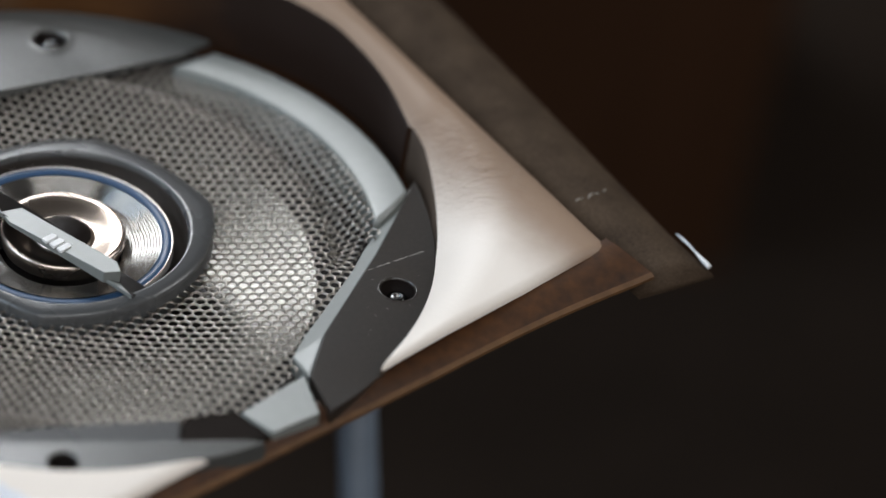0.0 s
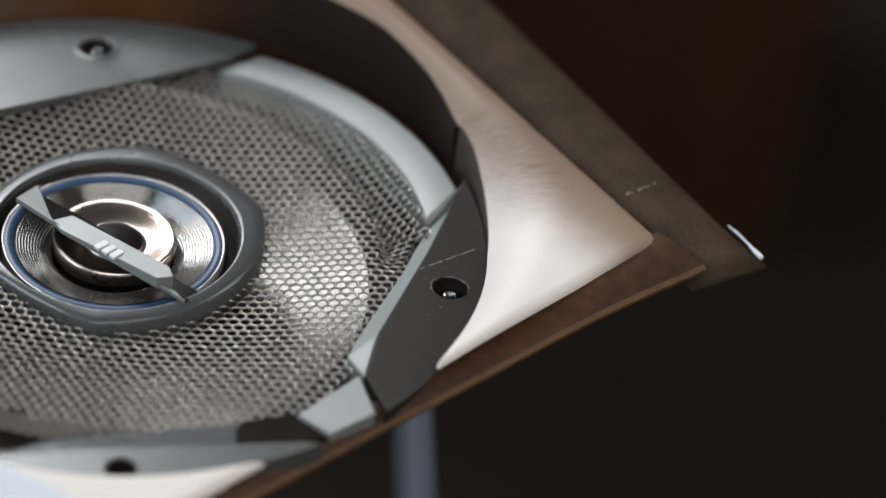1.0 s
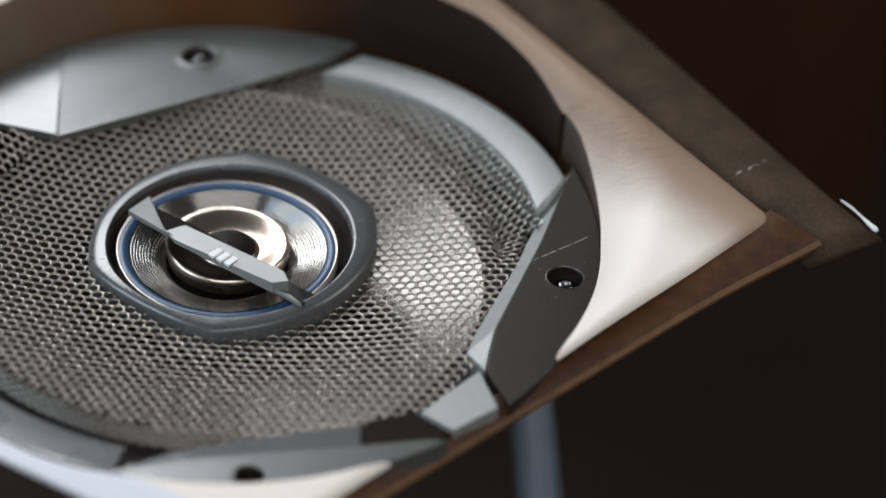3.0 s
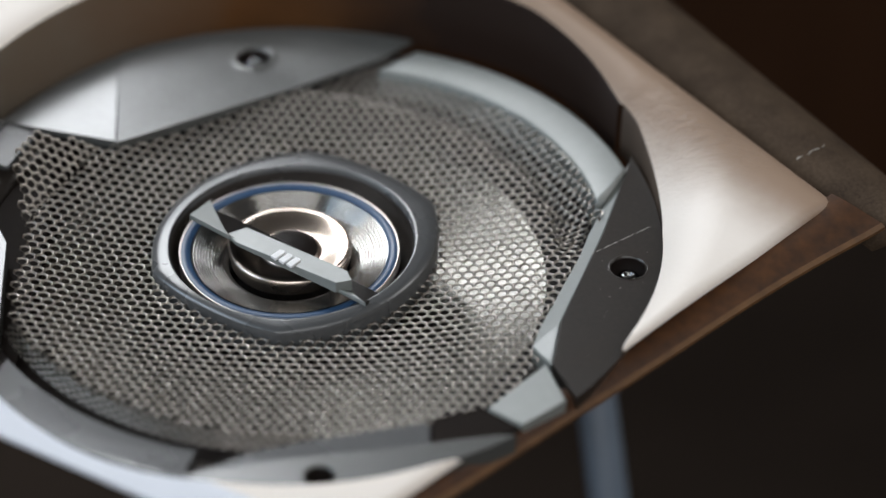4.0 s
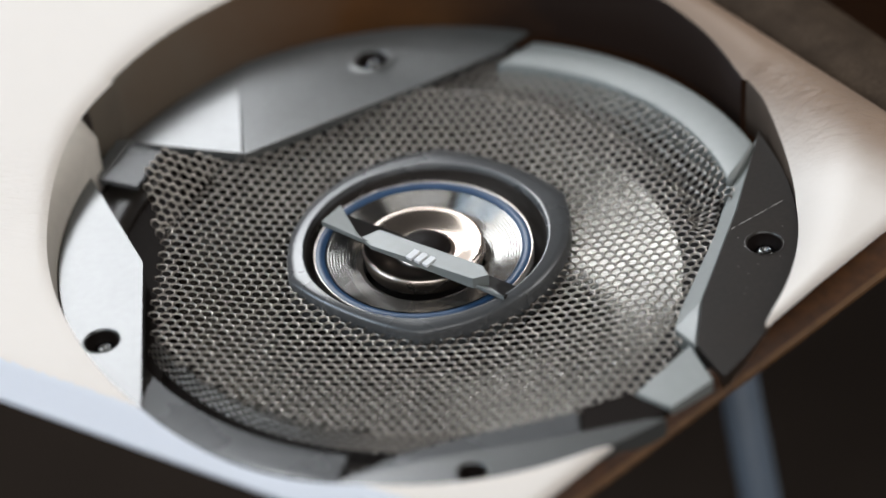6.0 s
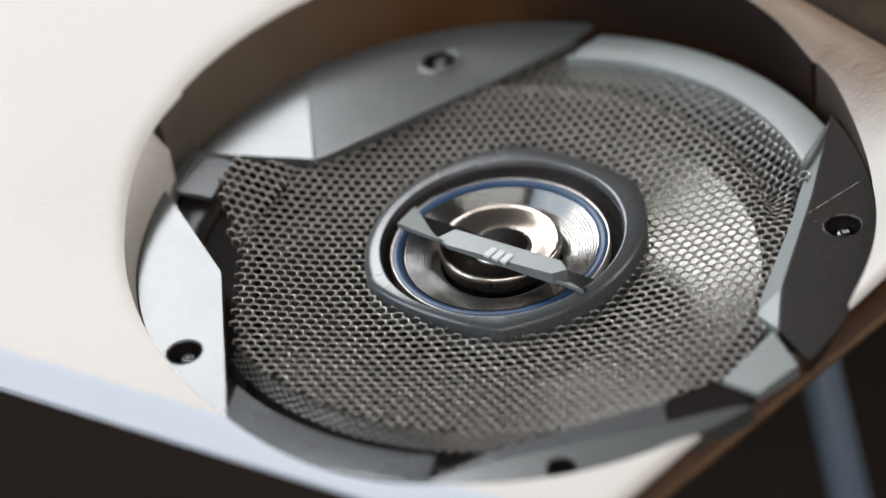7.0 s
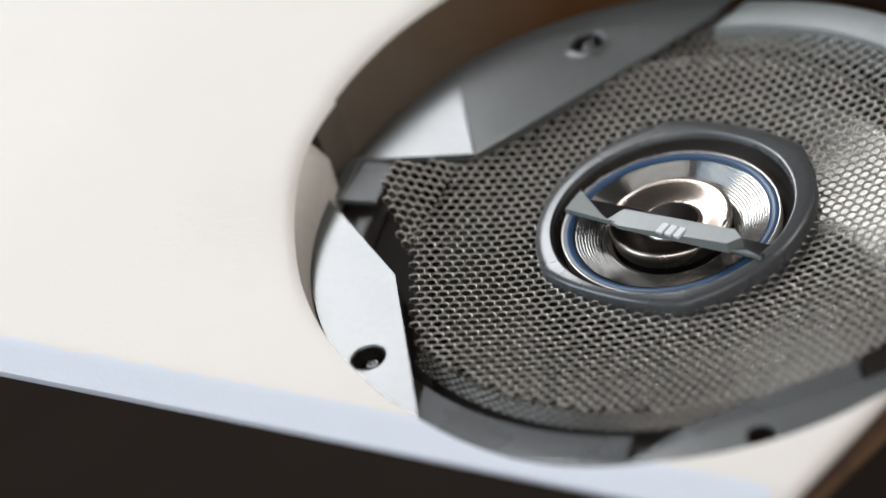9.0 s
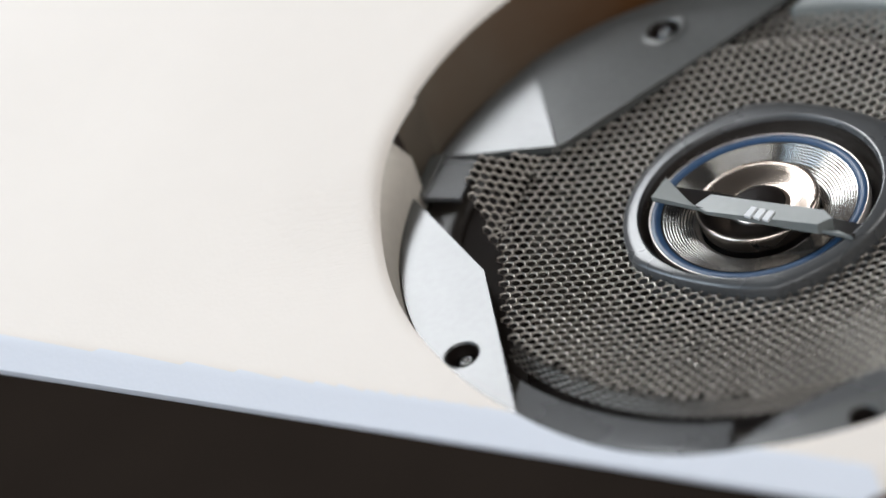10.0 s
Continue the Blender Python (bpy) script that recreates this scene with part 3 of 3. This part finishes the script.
def pressed(x, y):
    """Where a point of the flat sheet lies once it is pressed into shape."""
    d = math.hypot(x, y)
    if d < 1e-6:
        return (0, 0, NEAR[0])
    deg = (math.degrees(math.atan2(y, x)) + 90) % 360
    hs, along = TABLES[round(deg * 2)]
    px, py, pz = x, y, hs[-1]
    for k in range(len(along) - 1):
        if d <= along[k + 1]:
            u = (d - along[k]) / (along[k + 1] - along[k])
            r = RINGS[k] + u * (RINGS[k + 1] - RINGS[k])
            px, py, pz = x * r / d, y * r / d, hs[k] + u * (hs[k + 1] - hs[k])
            break
    return (px, py, pz)


def in_sheet(px, py, pz):
    """Where the grille is cut to fit between the plates."""
    if -0.912 * px + 0.407 * py > 57.2 and py > 4 or py > 33 + (px + 46) * 0.9 and px < -40:
        return False
    if px < -60.3 + 0.07 * max(0.0, -py - 20) or pz < -9.5 or math.hypot(px + 14.6, py - 69.9) < 7.5:
        return False
    if math.hypot(px, py) > (66.9 if px < 9 and py < -20 else 71.3) and py < 55:
        return False
    return not (0.959 * px - 0.284 * py > 63.0 and py < 19)


def folded(a, b):
    """The corner beside the plate: a flat flap folded up along a straight crease, b up the slope."""
    rise = 0.67 * b
    return (-60.6 + 0.407 * a - 0.912 * 0.743 * b, 4.6 + 0.912 * a + 0.407 * 0.743 * b, -2.6 + rise)


def in_flap(a, b):
    return b > 0.2 and b < 2.2 + 1.05 * a and b < 14.2 - 0.02 * a and b < 31.6 - a


def skirt(x, y):
    """The drawn-down near rim: x along it, y down it, where the holes are squeezed flat."""
    b = 0.37 * y
    px, py = polar(66.6 + 0.62 * b, 210 + math.degrees(x / 66.6))
    return (px, py, -1.3 - 0.76 * b)


def pierced_sheet():
    """Punched sheet: the strands between the holes are rounded like wire, and turn down into each hole."""
    p = 2.56
    R = p / math.sqrt(3)
    verts, faces, seen = [], [], {}
    rings = ((0.90, 0.86, 0.03), (0.81, 0.77, 0.09), (0.73, 0.70, 0.18), (0.67, 0.655, 0.42))

    def vert(place, x, y, sink=0.0):
        key = (place, round(x * 60), round(y * 60))
        if key not in seen:
            seen[key] = len(verts)
            px, py, pz = place(x, y)
            verts.append((px, py, pz - sink))
        return seen[key]

    def hole(place, x, y, first, widths):
        turns = [radians(first + 60 * q) for q in range(6)]
        loops = []
        for r1, r2, sink in ((1.0, 0.866, 0.0), *widths):
            loop = []
            for a in turns:
                b = a + radians(30)
                loop += [vert(place, x + R * r1 * math.cos(a), y + R * r1 * math.sin(a), sink), vert(place, x + R * r2 * math.cos(b), y + R * r2 * math.sin(b), sink)]
            loops.append(loop)
        for up, down in zip(loops, loops[1:]):
            for q in range(12):
                faces.append((up[q], up[(q + 1) % 12], down[(q + 1) % 12], down[q]))

    rows = int(82 / (p * 0.866)) + 1
    for j in range(-rows, rows + 1):
        for i in range(-34, 35):
            x, y = (i + 0.5 * (j % 2)) * p, j * p * 0.866
            if 29.0 < math.hypot(x, y) < 82.0 and in_sheet(*pressed(x, y)):
                hole(pressed, x, y, 30, rings)
    for j in range(0, 18):
        for i in range(0, 14):
            a, b = (j + 0.5 * (i % 2)) * p * 1.0, i * p * 0.866 + 0.9
            if in_flap(a, b):
                hole(folded, a, b, 30, ((0.88, 0.84, 0.02), (0.78, 0.75, 0.06), (0.69, 0.67, 0.16), (0.66, 0.645, 0.40)))
    for j in range(0, 5):
        for i in range(0, 31):
            hole(skirt, (i + 0.5 * (j % 2)) * p, (j + 0.5) * p * 0.866, 30, ((0.86, 0.82, 0.02), (0.76, 0.74, 0.06), (0.68, 0.66, 0.14), (0.65, 0.64, 0.30)))
    return mesh_object("grille", verts, faces, MESH, speaker, "pierced steel grille with close-set hexagonal holes", smooth=True)


pierced_sheet()


# ---- tweeter in the middle ----
AX, AY = -1.2, 1.5         # the tweeter's axis


def pod_radius(deg):
    """Four soft corners, two near together on each side."""
    d = (deg - 22) % 180
    if d < 66:
        return 33.9 - 2.6 * math.sin(math.pi * d / 66)
    return 33.9 - 2.3 * math.sin(math.pi * (d - 66) / 114) ** 0.7


def tweeter_pod():
    """A housing whose outline is angular and whose mouth is round; its land is gently convex."""
    steps = ((0.0, -12.0), (0.0, -5.8), (0.04, -4.9), (0.10, -4.5), (0.5, -4.17), (0.86, -3.88), (0.95, -3.86), (1.0, -4.2), (1.03, -5.2))
    verts, faces, n, k = [], [], 160, len(steps)
    for i in range(n):
        a = 360 * i / n
        ox, oy = polar(pod_radius(a), a)
        ix, iy = polar(27.7, a)
        for u, z in steps:
            x, y = 0.2 + ox + (ix - 0.7 - ox) * u, 2.9 + oy + (iy - 1.7 - oy) * u
            verts.append((x, y, z + 0.03 * x))
    for i in range(n):
        for q in range(k - 1):
            faces.append((i * k + q, (i + 1) % n * k + q, (i + 1) % n * k + q + 1, i * k + q + 1))
    return mesh_object("tweeter_pod", verts, faces, POD, speaker, "grey tweeter housing with four soft corners", smooth=True)


tweeter = tweeter_pod()
lathe("inner_wall", [(27.6, -4.6), (27.2, -10.0), (23, -11)], DARK, tweeter, "black inner wall", n=96, cx=-0.6, cy=1.3)
lathe("trim_ring", [(25.2, -9.5), (25.1, -7.0), (24.9, -6.7), (24.6, -7.0)], SILVER, tweeter, "thin silver ring", n=96, cx=AX, cy=AY)
lathe("surround", [(24.7, -7.0), (24.0, -6.75), (23.0, -6.95), (22.2, -7.7)], BLUE, tweeter, "blue-black rubber surround", n=96, cx=AX, cy=AY)
ribs = []
for i in range(12):
    r = 22.4 - 0.66 * i
    z = -7.2 - 0.27 * i
    ribs += [(r, z), (r - 0.26, z - 0.10), (r - 0.44, z - 0.19), (r - 0.55, z - 0.31)]
lathe("ribbed_cone", ribs + [(14.0, -10.8)], CONE, tweeter, "ribbed grey cone", n=128, smooth=False, cx=AX, cy=AY)
lathe("dome_ring", [(13.6, -11.2), (14.0, -8.6), (14.1, -7.8), (13.9, -7.3), (13.4, -7.1), (12.2, -7.35), (10.6, -8.0), (9.0, -8.7), (7.6, -9.2), (6.8, -9.3), (6.3, -8.6)], BOWL, tweeter, "satin bronze-silver bowl-shaped ring", n=96, cx=AX, cy=AY + 2.2)
lathe("dome", [(6.4, -9.0), (6.2, -8.2), (5.0, -7.3), (3.0, -6.8), (0.05, -6.6)], HOLE, tweeter, "black tweeter dome", n=48, cx=AX, cy=AY + 2.2)


def bridge():
    """The faceted bar: its shaded sides painted dark, its flat face and end facets painted as lit."""
    bar = [(-24.4, 7.6), (-20.0, 14.3), (-10.6, 8.9), (1.0, 0.7), (13.8, -11.0), (20.6, -15.6), (17.3, -22.0), (10.0, -16.4), (-4.8, -6.7), (-13.9, -0.5)]
    slab("bridge", bar, lambda x, y: -3.0 - 0.40 * max(-2.0, 0.588 * (x + 1) + 0.809 * (y + 8)), lambda x, y: -4.4 - 0.40 * max(-2.0, 0.588 * (x + 1) + 0.809 * (y + 8)), BLACK, tweeter, label="faceted bar across the tweeter with shade painted dark", bevel=0.2)
    slab("bridge_end", [(-24.3, 7.2), (-20.2, 13.4), (-15.9, 2.6), (-14.4, -0.2)], plane(-2.4, -0.03, -0.02, -19, 6), -3.5, BAND, tweeter, label="facet of the bar with its sheen painted in", bevel=0.15)
    slab("bridge_end", [(10.2, -17.2), (14.4, -19.0), (17.2, -22.6)], plane(-2.5, 0.05, 0.0, 14, -19), -3.5, BAND, tweeter, label="facet of the bar with its sheen painted in", bevel=0.15)
    slab("bridge_face", [(-15.3, 1.1), (-10.9, 3.3), (12.8, -13.8), (14.0, -17.2), (10.4, -18.0), (-13.0, -2.2)], plane(-1.5, 0.08, 0, -1, -8), -3.5, BAND, tweeter, label="flat top of the bar with its sheen painted in", bevel=0.25)
    c, s = math.cos(radians(-36)), math.sin(radians(-36))
    for k in range(3):
        x = -2.3 + 2.25 * k
        block = [(x - 0.9, -1.6), (x + 0.7, -1.8), (x + 0.9, 1.3), (x + 0.35, 1.7), (x - 0.7, 1.5)]
        slab("emblem_block", [(-1.1 + c * u - s * v, -9.2 + s * u + c * v) for u, v in block], -0.9, -1.6, POLISH, tweeter, label="small raised pale emblem block", bevel=0.12)


bridge()


# ---- stand below the panel, and what stands behind ----
def stand():
    root = thing("stand_leg", "blue-grey painted round steel leg standing on the floor", "stand")
    n, v, f = 24, [], []
    for z in (-14.0, -750.0):
        for i in range(n):
            a = 2 * math.pi * i / n
            v.append((75.5 + 0.152 * (-100 - z) + 5.4 * math.cos(a), 53 + 5.4 * math.sin(a), z))
    for i in range(n):
        f.append((i, (i + 1) % n, n + (i + 1) % n, n + i))
    f += [tuple(range(n)), tuple(range(n, 2 * n))]
    mesh_object("tube", v, f, STEEL, root, smooth=True)


stand()
# the cabinet behind, a plain block entered as a pier
box_object("cabinet", -200, 375, 1000, 1400, 0, 700, TIMBER, "dark red-brown timber cabinet in shade", "pier")
